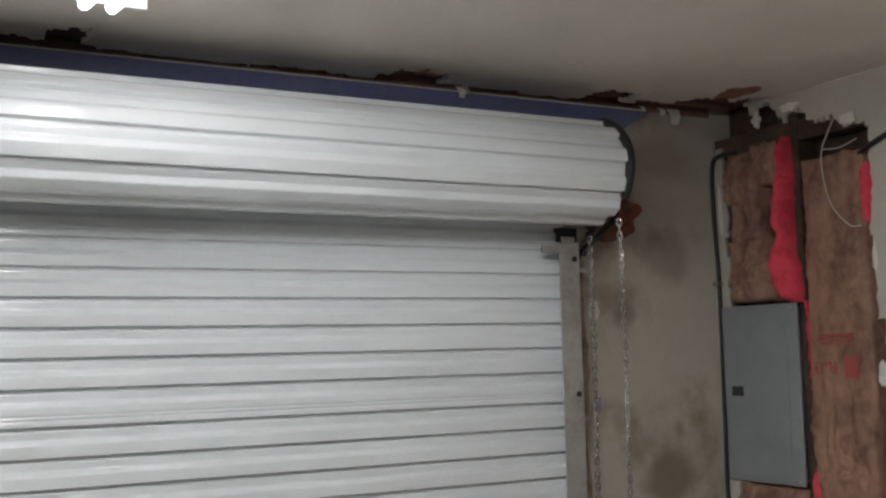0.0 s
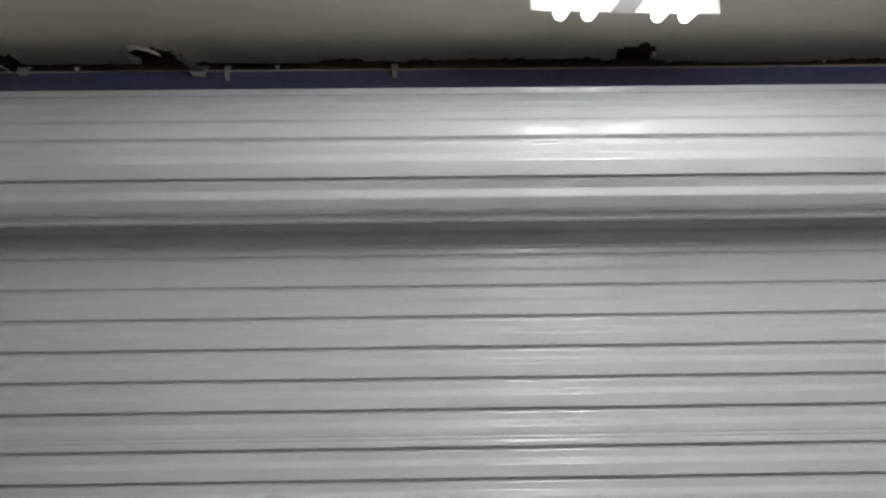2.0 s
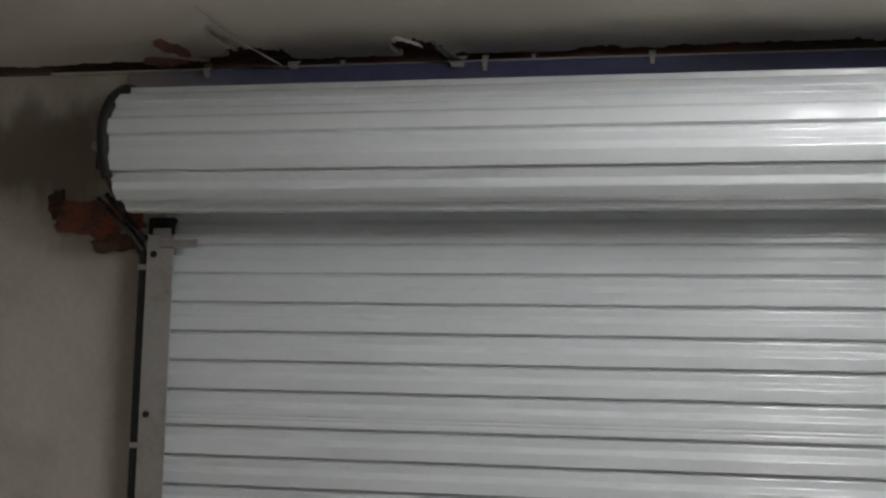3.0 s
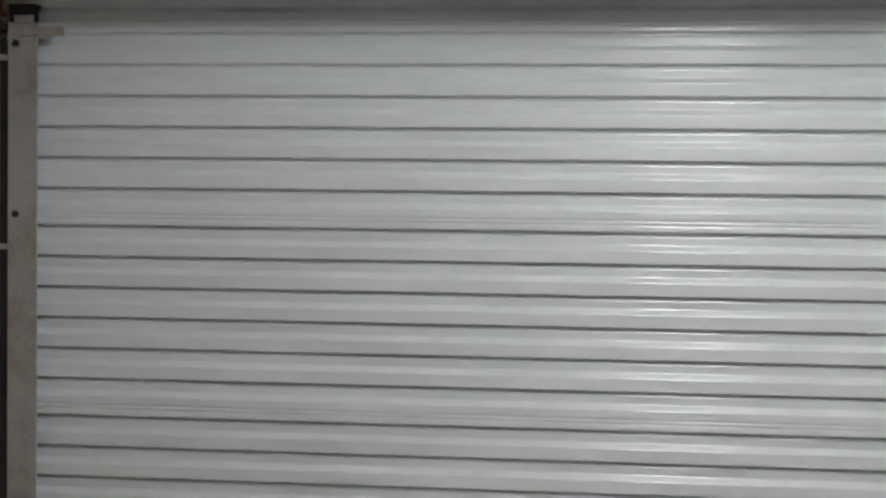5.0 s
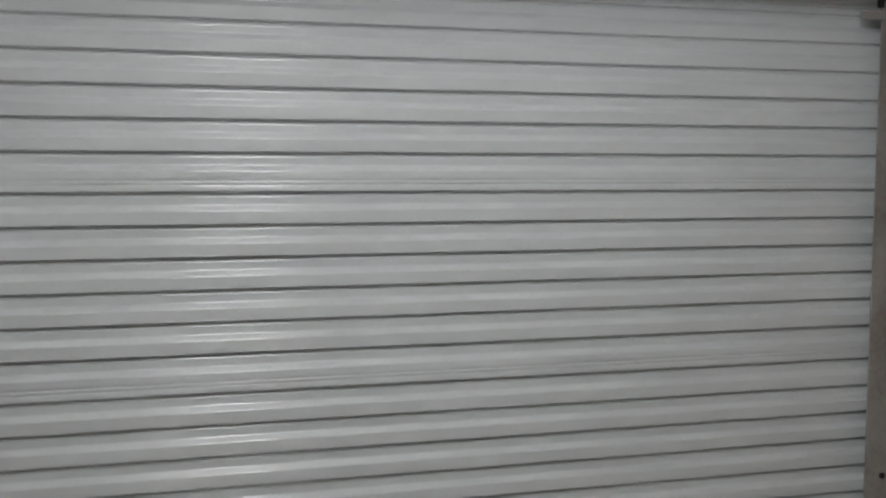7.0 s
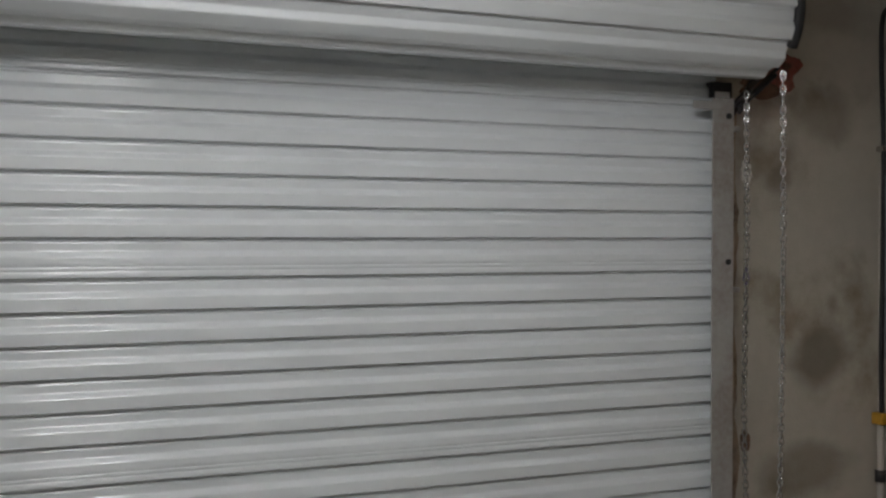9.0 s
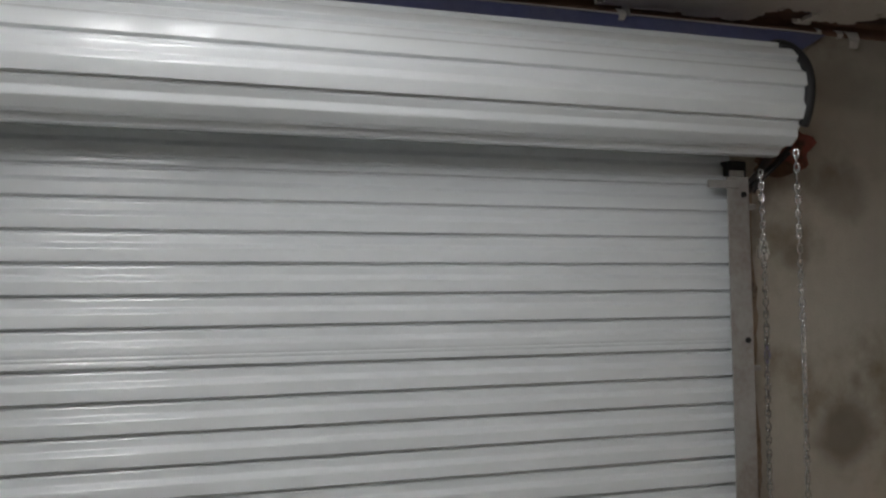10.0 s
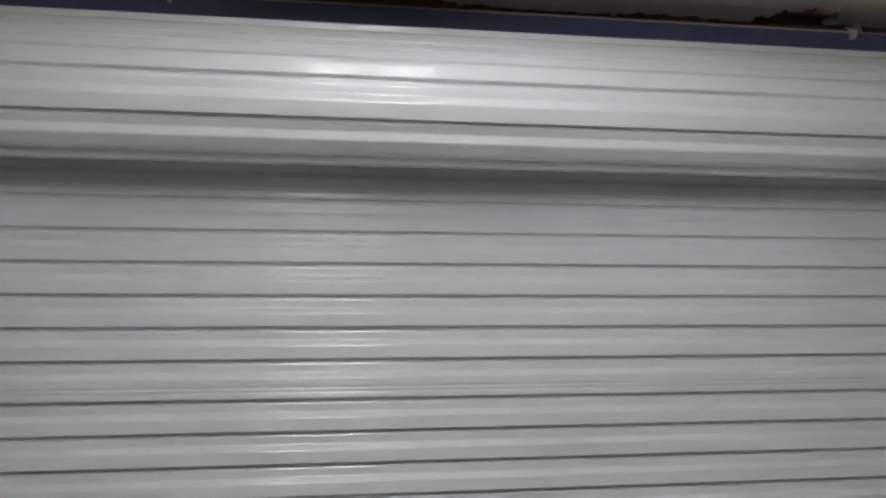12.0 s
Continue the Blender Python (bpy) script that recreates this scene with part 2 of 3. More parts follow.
def ragged(u, v, ru, rv, seed, n=26, rough=0.35):
    """An uneven outline round (u, v)."""
    out = []
    for i in range(n):
        a = 2 * math.pi * i / n
        k = 1 + rough * wob(math.cos(a) * 1.7, math.sin(a) * 1.7, seed) * 1.6 + rough * 0.5 * wob(math.cos(a) * 6, math.sin(a) * 6, seed + 9)
        out.append((u + ru * k * math.cos(a), v + rv * k * math.sin(a)))
    return out


def plate(outline, place, depth):
    """A slab with the given outline; place(u, v, h) gives its points."""
    bm = bmesh.new()
    lo = [bm.verts.new(place(u, v, 0)) for u, v in outline]
    hi = [bm.verts.new(place(u, v, depth * (0.6 + 0.8 * abs(wob(u * 30, v * 30, 1))))) for u, v in outline]
    mid = bm.verts.new(place(sum(u for u, _ in outline) / len(outline), sum(v for _, v in outline) / len(outline), depth))
    n = len(outline)
    for i in range(n):
        j = (i + 1) % n
        bm.faces.new((lo[i], lo[j], hi[j], hi[i]))
        bm.faces.new((hi[i], hi[j], mid))
    bmesh.ops.recalc_face_normals(bm, faces=bm.faces)
    return bm


# ---- setting ----
part("floor", boxes(((LEFT_X - 0.2, BACK_Y - 0.2, -0.15), (RIGHT_X + 0.3, 0.4, 0.0))), M_CONCRETE)
tagged(bpy.data.objects["floor"], "worn grey concrete floor slab", "floor", kind="structure")

wall_n = part("wall_north", boxes(
    ((1.80, WALL_Y, 0), (RIGHT_X + 0.3, WALL_Y + 0.2, 2.75)),
    ((-1.80, WALL_Y, 2.12), (1.80, WALL_Y + 0.2, 2.75))), M_PAINT)
tagged(wall_n, "stained cream-painted wall round the rolling door", "wall", kind="structure")
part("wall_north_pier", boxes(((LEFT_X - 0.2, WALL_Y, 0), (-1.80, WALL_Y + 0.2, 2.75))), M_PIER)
tagged(bpy.data.objects["wall_north_pier"], "clean cream-painted wall beside the rolling door", "wall", kind="structure")
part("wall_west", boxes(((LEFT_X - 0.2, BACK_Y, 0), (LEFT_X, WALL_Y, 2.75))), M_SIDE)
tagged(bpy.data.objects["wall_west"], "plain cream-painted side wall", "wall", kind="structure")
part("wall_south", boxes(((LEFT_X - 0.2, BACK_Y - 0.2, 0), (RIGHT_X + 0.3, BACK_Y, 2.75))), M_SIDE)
tagged(bpy.data.objects["wall_south"], "plain cream-painted back wall", "wall", kind="structure")


def sheet(u0, u1, v0, v1, du, dv, gone, place, depth, jag=0.4):
    """A board of cells from which gone(u, v) cuts a torn hole; jag loosens the torn edge."""
    nu, nv = max(1, round((u1 - u0) / du)), max(1, round((v1 - v0) / dv))
    us, vs = [u0 + (u1 - u0) * i / nu for i in range(nu + 1)], [v0 + (v1 - v0) * j / nv for j in range(nv + 1)]
    keep = [[not gone((us[i] + us[i + 1]) / 2, (vs[j] + vs[j + 1]) / 2) for j in range(nv)] for i in range(nu)]
    bm = bmesh.new()
    made = {}

    def vert(i, j, h):
        if (i, j, h) not in made:
            a, b = us[i], vs[j]
            near = [keep[p][q] for p in (i - 1, i) for q in (j - 1, j) if 0 <= p < nu and 0 <= q < nv]
            if not all(near):
                a += jag * du * wob(a * 37, b * 37, 3.3) * 1.6
                b += jag * dv * wob(a * 41, b * 35, 8.1) * 1.6
            made[i, j, h] = bm.verts.new(place(a, b, h * depth))
        return made[i, j, h]

    for i in range(nu):
        for j in range(nv):
            if not keep[i][j]:
                continue
            bm.faces.new([vert(i, j, 0), vert(i + 1, j, 0), vert(i + 1, j + 1, 0), vert(i, j + 1, 0)])
            bm.faces.new([vert(i, j + 1, 1), vert(i + 1, j + 1, 1), vert(i + 1, j, 1), vert(i, j, 1)])
            for (p, q), (s, e) in (((i - 1, j), ((i, j), (i, j + 1))), ((i + 1, j), ((i + 1, j + 1), (i + 1, j))),
                                   ((i, j - 1), ((i + 1, j), (i, j))), ((i, j + 1), ((i, j + 1), (i + 1, j + 1)))):
                if not (0 <= p < nu and 0 <= q < nv and keep[p][q]):
                    bm.faces.new([vert(*s, 0), vert(*e, 0), vert(*e, 1), vert(*s, 1)])
    bmesh.ops.recalc_face_normals(bm, faces=bm.faces)
    return bm


# ceiling board, torn along the door wall
NOTCHES = [(0.20, 0.055, 0.22), (-1.12, 0.065, 0.21), (-1.66, 0.11, 0.11), (-1.62, 0.06, 0.19), (-1.56, 0.055, 0.17), (1.30, 0.10, 0.18), (1.22, 0.05, 0.10), (2.06, 0.085, 0.22),
           (2.30, 0.10, 0.12), (2.50, 0.15, 0.27), (2.60, 0.05, 0.34), (-2.2, 0.12, 0.06), (-0.25, 0.16, 0.075), (-0.55, 0.12, 0.06), (-0.05, 0.15, 0.08), (-0.85, 0.14, 0.05)]


def ceiling_gone(x, y):
    edge = (-0.008 if x < 0.3 else 0.020) - 0.04 * max(0, wob(x * 5, 2.2, 0.5) + 0.05) - 0.04 * max(0, wob(x * 19, 4.2, 0.5))
    for c, half, deep in NOTCHES:
        if abs(x - c) < half * (1 + 0.3 * wob(y * 30, c, 1)):
            edge = min(edge, 0.035 - deep * (0.75 + 0.5 * abs(wob(x * 22, c, 4.0))))
    return y > edge


bm = sheet(LEFT_X, RIGHT_X + 0.02, -0.36, WALL_Y, 0.012, 0.010, ceiling_gone, lambda u, v, h: (u, v, CEIL_Z + h), 0.013, 0.5)
box(bm, (LEFT_X, BACK_Y, CEIL_Z), (RIGHT_X + 0.02, -0.36, CEIL_Z + 0.013))
for u, v, ru, rv, seed in ((2.44, -0.30, 0.06, 0.085, 21), (1.30, -0.11, 0.05, 0.02, 22), (-1.82, -0.16, 0.04, 0.07, 23), (-1.90, -0.03, 0.06, 0.05, 24)):
    one = plate(ragged(u, v, ru, rv, seed), lambda a, b, h: (a, b, CEIL_Z - 0.001 - h), 0.003)
    me = bpy.data.meshes.new("patch")
    one.to_mesh(me)
    one.free()
    n0 = len(bm.faces)
    bm.from_mesh(me)
    bm.faces.ensure_lookup_table()
    for f in bm.faces[n0:]:
        f.material_index = 2
first = len(bm.faces)
for line, w in ((((-1.55, 0.0), (-1.585, -0.20), (-1.60, -0.38), (-1.60, -0.52)), 0.030), (((-1.63, -0.20), (-1.65, -0.30), (-1.63, -0.37)), 0.035),
                (((-1.02, 0.03), (-1.04, -0.06), (-1.06, -0.15)), 0.055), (((-1.10, -0.15), (-1.14, -0.20), (-1.17, -0.19)), 0.03), (((1.52, 0.02), (1.50, -0.02), (1.485, -0.05)), 0.03)):
    pts = smooth_line([(x, y, 0) for x, y in line], 5)
    grid = []
    for k, p in enumerate(pts):
        v = k / (len(pts) - 1)
        half = w * (0.25 + 0.75 * math.sin(math.pi * min(1, 0.35 + 0.65 * v))) * (1 + 0.4 * wob(k * 0.9, w * 90, 2))
        grid.append([bm.verts.new((p.x + half * (i / 4 - 0.5), p.y, CEIL_Z - 0.003 - 0.020 * (i / 4) ** 2 * (1 - 0.5 * v) - 0.003 * wob(i, k * 0.7, 3))) for i in range(5)])
    for a, b in zip(grid, grid[1:]):
        for i in range(4):
            bm.faces.new((a[i], a[i + 1], b[i + 1], b[i]))
for x, w, drop, seed in ((-1.78, 0.022, 0.045, 1), (-1.51, 0.035, 0.028, 2), (-1.36, 0.016, 0.018, 3), (-1.02, 0.05, 0.035, 4), (-0.94, 0.016, 0.048, 5), (-0.47, 0.016, 0.042, 6),
                         (1.50, 0.03, 0.040, 7), (2.27, 0.02, 0.022, 8), (2.42, 0.05, 0.06, 12), (2.36, 0.03, 0.03, 13), (-0.80, 0.014, 0.015, 9), (0.75, 0.012, 0.01, 10)):
    grid = []
    for j in range(6):
        v = j / 5
        wide = w * (1.25 - v * (0.55 + 0.5 * wob(seed, 3, 3)) + 0.25 * wob(seed * 3, j, 1))
        lean = (0.02 * wob(seed * 5, 1, 2) + 0.006 * wob(seed, 7, j)) * v
        grid.append([bm.verts.new((x + lean + wide * (i / 3 - 0.5), 0.022 - 0.018 * math.sin(v * 2.6) + 0.006 * wob(seed, i, j), CEIL_Z + 0.003 - drop * v + 0.004 * wob(i * 2, seed, j))) for i in range(4)])
    for a, b in zip(grid, grid[1:]):
        for i in range(3):
            bm.faces.new((a[i], a[i + 1], b[i + 1], b[i]))
bm.faces.ensure_lookup_table()
for f in bm.faces[first:]:
    f.material_index = 1
ceiling = part("ceiling", bm, [M_CEILING, M_PAPER, M_SCAR])
tagged(ceiling, "cream plasterboard ceiling torn away along the door wall", "ceiling", kind="structure")
part("top_plate", boxes(((LEFT_X, WALL_Y - 0.006, 2.562), (RIGHT_X, WALL_Y - 0.001, CEIL_Z + 0.03)), ((LEFT_X, -0.40, CEIL_Z + 0.03), (RIGHT_X + 0.25, WALL_Y, CEIL_Z + 0.14)), ((LEFT_X - 0.2, BACK_Y - 0.2, CEIL_Z + 0.14), (RIGHT_X + 0.3, 0.3, CEIL_Z + 0.3))), M_TIMBER)
tagged(bpy.data.objects["top_plate"], "dark old timber above the torn ceiling board", "timber", kind="structure")


# right-hand wall: board with a torn-out stud bay
def wall_gone(y, z):
    a = 0.018 * wob(y * 9, z * 9, 5)
    left, right = -0.012 + a, -0.690 + 0.02 * wob(z * 6, 1, 2) - (0.03 if z < 1.75 else 0) - (0.03 if z < 1.2 else 0)
    top = 2.55 + 0.33 * min(0, y + 0.2) + 0.06 * wob(y * 14, 6, 2) + 0.04 * wob(y * 40, 3, 2)
    if z > 2.43 + 0.05 * wob(y * 25, 2, 7) and y > -0.16:
        return True
    return right < y < left and 0.3 < z < top


bm = sheet(-0.85, WALL_Y, 0.0, 2.60, 0.013, 0.013, wall_gone, lambda u, v, h: (RIGHT_X + h, u, v), 0.013, 0.5)
box(bm, (RIGHT_X, BACK_Y, 0), (RIGHT_X + 0.013, -0.85, 2.60))
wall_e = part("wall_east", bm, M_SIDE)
tagged(wall_e, "cream-painted side wall with a torn-open stud bay", "wall", kind="structure")
for y, z, ry, rz, seed in ((-0.705, 1.58, 0.018, 0.05, 51), (-0.735, 1.33, 0.02, 0.07, 52), (-0.75, 1.15, 0.018, 0.06, 53), (-0.70, 1.95, 0.01, 0.05, 54),
                           (-0.36, 2.52, 0.04, 0.018, 55), (-0.62, 2.43, 0.035, 0.02, 56), (-0.20, 2.50, 0.02, 0.03, 57), (0.012, 2.2, 0.012, 0.09, 58)):
    part("paper_tear", plate(ragged(y, z, ry, rz, seed), lambda a, b, h: (RIGHT_X - 0.001 - h, a, b), 0.006), M_PAPER, wall_e)
# back and studs coloured near-black, for the unlit depth of the bay
part("sheathing", boxes(((RIGHT_X + 0.11, BACK_Y, 0), (RIGHT_X + 0.25, WALL_Y, 2.75))), M_CAVITY, wall_e)
part("stud", boxes(((RIGHT_X + 0.014, -0.80, 0), (RIGHT_X + 0.11, -0.72, 2.57)),((RIGHT_X + 0.015, -0.378, 0.1), (RIGHT_X + 0.10, -0.345, 2.6)), ((RIGHT_X + 0.02, -0.7, 2.40), (RIGHT_X + 0.10, 0.05, 2.47))), M_CAVITY, wall_e)

# torn places on the door wall
for nm, u, v, ru, rv, seed, mat in (
        ("torn_patch", 2.19, 2.165, 0.075, 0.075, 2, M_RUST), ("torn_patch", 2.11, 2.10, 0.10, 0.035, 5, M_BROWN),
        ("torn_patch", 2.052, 1.48, 0.012, 0.035, 31, M_SCRAP), ("torn_patch", 2.048, 1.82, 0.02, 0.04, 33, M_PAPER), ("torn_patch", 2.05, 0.93, 0.02, 0.03, 35, M_BROWN),
        # the first plate here is a dark stand-in for an unlit hole
        ("torn_patch", -2.27, 2.155, 0.03, 0.045, 37, M_CAVITY), ("torn_patch", -2.13, 2.12, 0.15, 0.065, 7, M_RUST), ("torn_patch", -2.07, 2.04, 0.09, 0.035, 11, M_BROWN)):
    part(nm, plate(ragged(u, v, ru, rv, seed), lambda a, b, h: (a, WALL_Y - h, b), 0.006), mat, wall_n)
outline = [(1.965 + 0.012 * wob(z * 5, 3, 3), z) for z in np.linspace(0.3, 2.05, 60)] + [(2.01 + 0.035 * wob(z * 4, 1, 1) + 0.012 * wob(z * 21, 1, 1), z) for z in np.linspace(2.05, 0.3, 60)]
bm = bmesh.new()
n = len(outline) // 2
for i in range(n - 1):
    q = [outline[i], outline[i + 1], outline[2 * n - 2 - i], outline[2 * n - 1 - i]]
    bm.faces.new([bm.verts.new((a, WALL_Y - 0.004, b)) for a, b in q])
bmesh.ops.remove_doubles(bm, verts=bm.verts, dist=1e-5)
r = bmesh.ops.extrude_face_region(bm, geom=bm.faces[:])
for v in r["geom"]:
    if isinstance(v, bmesh.types.BMVert):
        v.co.y = WALL_Y + 0.002
bmesh.ops.recalc_face_normals(bm, faces=bm.faces)
part("torn_strip", bm, M_STRIP, wall_n)

# blue header above the door, with the bead of the ceiling board under it
bm = bmesh.new()
rows = [[bm.verts.new((x, y, z)) for x, z in ((-2.04, 2.40), (2.08, 2.40), (2.17, 2.47), (2.32, 2.556), (-2.04, 2.556))] for y in (WALL_Y - 0.03, WALL_Y - 0.002)]
bm.faces.new(rows[0])
bm.faces.new(rows[1][::-1])
for i in range(5):
    bm.faces.new((rows[0][i - 1], rows[1][i - 1], rows[1][i], rows[0][i]))
bmesh.ops.recalc_face_normals(bm, faces=bm.faces)
header = part("header_beam", bm, M_BLUE)
tagged(header, "dull blue painted steel header above the rolling door", "beam", kind="structure")
part("bead", boxes(((-2.3, WALL_Y - 0.034, 2.557), (2.3, WALL_Y - 0.007, 2.561))), M_PAPER)
tagged(bpy.data.objects["bead"], "thin cream plaster bead along the header", "trim", kind="structure")


# ---- rolling door ----
door = thing("roller_shutter", "white ribbed steel rolling door, closed, with its coil above", "roller shutter", (0, 0, 0))


def stops(extra=0):
    """Heights in mm down one rib at which its section bends; extra: the added height of a seam."""
    up = [0, 1.5, 3, 10, 20] + [23, 25] + [25.8 + 0.55 * i for i in range(9)] + [32, 34, 36, 38, 39.5] + [40.3 + 0.55 * i for i in range(9)] + [46, 49, 56]
    if extra:
        up += [65, 66.2, 67, 67.8, 69, 76, 77.2, 78, 78.8, 80]
    return up + [v + extra for v in (70, 74, 75, 76, 77, 78, 79, 80, 81, 82, 84)]


def depth_at(mm, extra=0):
    """How far the rib stands out towards the room, in metres: a flat, a flank, a face and a sharp return."""
    def ramp(v):
        return min(1, max(0, (v - 27.5) / 14.5))
    out = 0.0140 * sum(ramp(mm + d) for d in (-2.4, -1.6, -0.8, 0.0, 0.8, 1.6, 2.4)) / 7
    if extra:
        for g in (67, 78):
            out -= 0.0022 * max(0, 1 - abs(mm - g) / 1.2)
    mm -= extra
    if mm > 74:
        out = 0.0140 - 0.0200 * min(1, ((mm - 75) / 4.5)) ** 1.3
    if 0 <= mm + extra < 3:
        out = -0.006 * (1 - (mm + extra) / 3)
    return out


def rib_mesh(name, place, extra=0, reach=0.02):
    bm = bmesh.new()
    xs = [-HALF - reach, -HALF * 0.5, 0, HALF * 0.5, HALF + reach]
    rows = [[bm.verts.new(place(x, mm, depth_at(mm, extra))) for x in xs] for mm in stops(extra)]
    for a, b in zip(rows, rows[1:]):
        for k in range(len(xs) - 1):
            bm.faces.new((a[k], b[k], b[k + 1], a[k + 1]))
    return finish(name, bm, M_CURTAIN, True)


slat = rib_mesh("slat", lambda x, mm, d: (x, 0.007 - d, -0.005 - mm / 1000))
seam_slat = rib_mesh("slat", lambda x, mm, d: (x, 0.007 - d, -0.005 - mm / 1000), 19)
curtain = part("curtain", boxes(((-HALF - 0.02, 0.012, 0.02), (HALF + 0.02, 0.014, 2.3))), M_CURTAIN, door)


def line_z(k):
    return SEAM_Z - k * PITCH - math.floor(k / 6) * SEAM_H


for k in range(-10, 16):
    z = line_z(k)
    if z - PITCH < 0.01:
        break
    share("slat", seam_slat if k % 6 == 5 else slat, curtain, pose(0, 0, z))
part("bottom_bar", boxes(((-HALF - 0.01, -0.03, 0.0), (HALF + 0.01, 0.01, 0.05)), bevel=0.004), M_GALV, door)

# the coil: the same ribs bent round the drum
STEP = 360.0 / 11
roll_slat = rib_mesh("slat", lambda x, mm, d: (x, -(ROLL_R + d) * math.cos(radians(-STEP * (mm + 5) / 84)), (ROLL_R + d) * math.sin(radians(-STEP * (mm + 5) / 84))), 0, 0.04)
bm = bmesh.new()
rod(bm, [(-HALF - 0.035, 0, 0), (HALF + 0.035, 0, 0)], ROLL_R - 0.003, 48)
coil = part("coil", bm, M_CURTAIN, door)
coil.location = (0, ROLL_Y, ROLL_Z)
for i in range(11):
    share("slat", roll_slat, coil, pose(0, 0, 0, -(3 + STEP * i), 0, 0))
for sx in (-1, 1):
    bm = bmesh.new()
    arc = [(sx * (HALF + 0.048 + 0.003 * math.sin(a * 4)), ROLL_Y - (ROLL_R + 0.008) * math.cos(a), ROLL_Z + (ROLL_R + 0.008) * math.sin(a)) for a in np.linspace(-0.62, 1.75, 30)]
    rod(bm, arc, 0.0165, 10)
    part("end_band", bm, M_BLACK, door, "black rubber band at the coil's end", True)
    bm = bmesh.new()
    rod(bm, [(sx * (HALF - 0.01), ROLL_Y, ROLL_Z), (sx * (HALF + 0.03), ROLL_Y, ROLL_Z)], ROLL_R - 0.02, 32)
    part("drum_disc", bm, M_BLACKSTEEL, door, "dark steel drum disc")
    bm = bmesh.new()
    rod(bm, [(sx * (HALF + 0.02), ROLL_Y, ROLL_Z), (sx * (HALF + 0.12), ROLL_Y, ROLL_Z)], 0.02, 16)
    part("axle", bm, M_GALV, door, "", True)
    bm = boxes(((min(sx * 1.99, sx * 1.996), ROLL_Y - 0.05, ROLL_Z - 0.06), (max(sx * 1.99, sx * 1.996), WALL_Y, ROLL_Z + 0.06)))
    rod(bm, [(sx * 1.985, ROLL_Y - 0.02, ROLL_Z - 0.05), (sx * 1.985, WALL_Y - 0.005, ROLL_Z - 0.26)], 0.012, 8)
    part("support_bracket", bm, M_BLACKSTEEL, door, "dark steel bracket carrying the coil")
    a, b = sorted((sx * 1.85, sx * 1.925))
    part("bracket_foot", boxes(((a, -0.03, 2.05), (b, WALL_Y - 0.033, 2.10)), bevel=0.004), M_BLACK, door)
    bm = bmesh.new()
    rod(bm, [(sx * 1.93, -0.03, 2.03), (sx * 2.03, -0.10, 2.16)], 0.009, 8)
    rod(bm, [(sx * 1.955, -0.02, 2.02), (sx * 2.06, -0.09, 2.15)], 0.007, 8)
    part("tension_bar", bm, M_BLACKSTEEL, door, "dark steel tension bars")
    part("bracket_lug", boxes(((min(sx * 1.845, sx * 1.90), -0.050, 2.046), (max(sx * 1.845, sx * 1.90), -0.044, 2.066)), bevel=0.002), M_GALV, door, "bent steel lug above the guide")
    bm = bmesh.new()
    rod(bm, [(sx * 2.00, ROLL_Y + 0.03, 2.115), (sx * 1.955, -0.06, 2.035), (sx * 1.93, -0.055, 2.0)], 0.007, 8)
    part("brace_strap", bm, M_BLACKSTEEL, door, "dark steel strap", True)
    bm = bmesh.new()
    rod(bm, [(sx * (HALF + 0.055), ROLL_Y - 0.12, ROLL_Z - 0.01), (sx * (HALF + 0.10), ROLL_Y - 0.12, ROLL_Z - 0.01)], 0.012, 10)
    part("release_pin", bm, M_GALV, door, "small steel pin", True)
    # guide channel
    a, b = sorted((sx * 1.833, sx * 1.915))
    bm = boxes(((a, -0.052, 0.0), (b, -0.047, 2.045)), bevel=0.0015)
    c, d = sorted((sx * 1.911, sx * 1.915))
    box(bm, (c, -0.047, 0.0), (d, WALL_Y - 0.002, 2.02))
    guide = part("guide", bm, M_GALV, door, "grey galvanised steel guide channel")
    for z in (1.989, 1.529, 0.615):
        bm = bmesh.new()
        rod(bm, [(sx * 1.912 - sx * 0.02, -0.053, z), (sx * 1.912 - sx * 0.02, -0.058, z)], 0.0095, 12)
        part("bolt", bm, M_BLACK, guide, "black bolt head")
    for z in (1.952, 1.44):
        part("spacer", boxes(((min(sx * 1.916, sx * 1.945), -0.046, z - 0.008), (max(sx * 1.916, sx * 1.945), WALL_Y - 0.003, z + 0.008)), bevel=0.002), M_GALV, guide, "steel spacer across the gap")
    e, f = sorted((sx * 1.755, sx * 1.87))
    part("stop_clip", boxes(((e, -0.062, 2.008), (f, -0.053, 2.032)), bevel=0.002), M_GALV, guide, "small steel stop clip")
    # black filler in place of the shade between guide and wall
    wide = 1.942 if sx < 0 else 1.930
    part("gap_shade", boxes(((min(sx * 1.917, sx * wide), -0.044 if sx < 0 else -0.01, 0.0), (max(sx * 1.917, sx * wide), WALL_Y - 0.003, 2.0))), M_BLACK, door, "black strip standing in for the shaded gap beside the guide")

# ---- chain ----
chain = thing("hoist_chain", "thin zinc-plated hand chain hanging in a loop beside the door", "chain", (1.94, -0.17, 0.6))
LINK = 0.0205
bm = bmesh.new()
ring = []
for i in range(14):
    a = 2 * math.pi * i / 14
    ring.append(Vector((0.0070 * math.cos(a), 0, 0.0085 * math.sin(a) + (0.0048 if math.sin(a) > 0 else -0.0048))))
rings = []
for i, p in enumerate(ring):
    d = (ring[(i + 1) % 14] - ring[i - 1]).normalized()
    s = Vector((0, 1, 0))
    u = d.cross(s)
    rings.append([bm.verts.new(p + 0.0029 * (math.cos(a) * s + math.sin(a) * u)) for a in (0, 1.257, 2.513, 3.77, 5.027)])
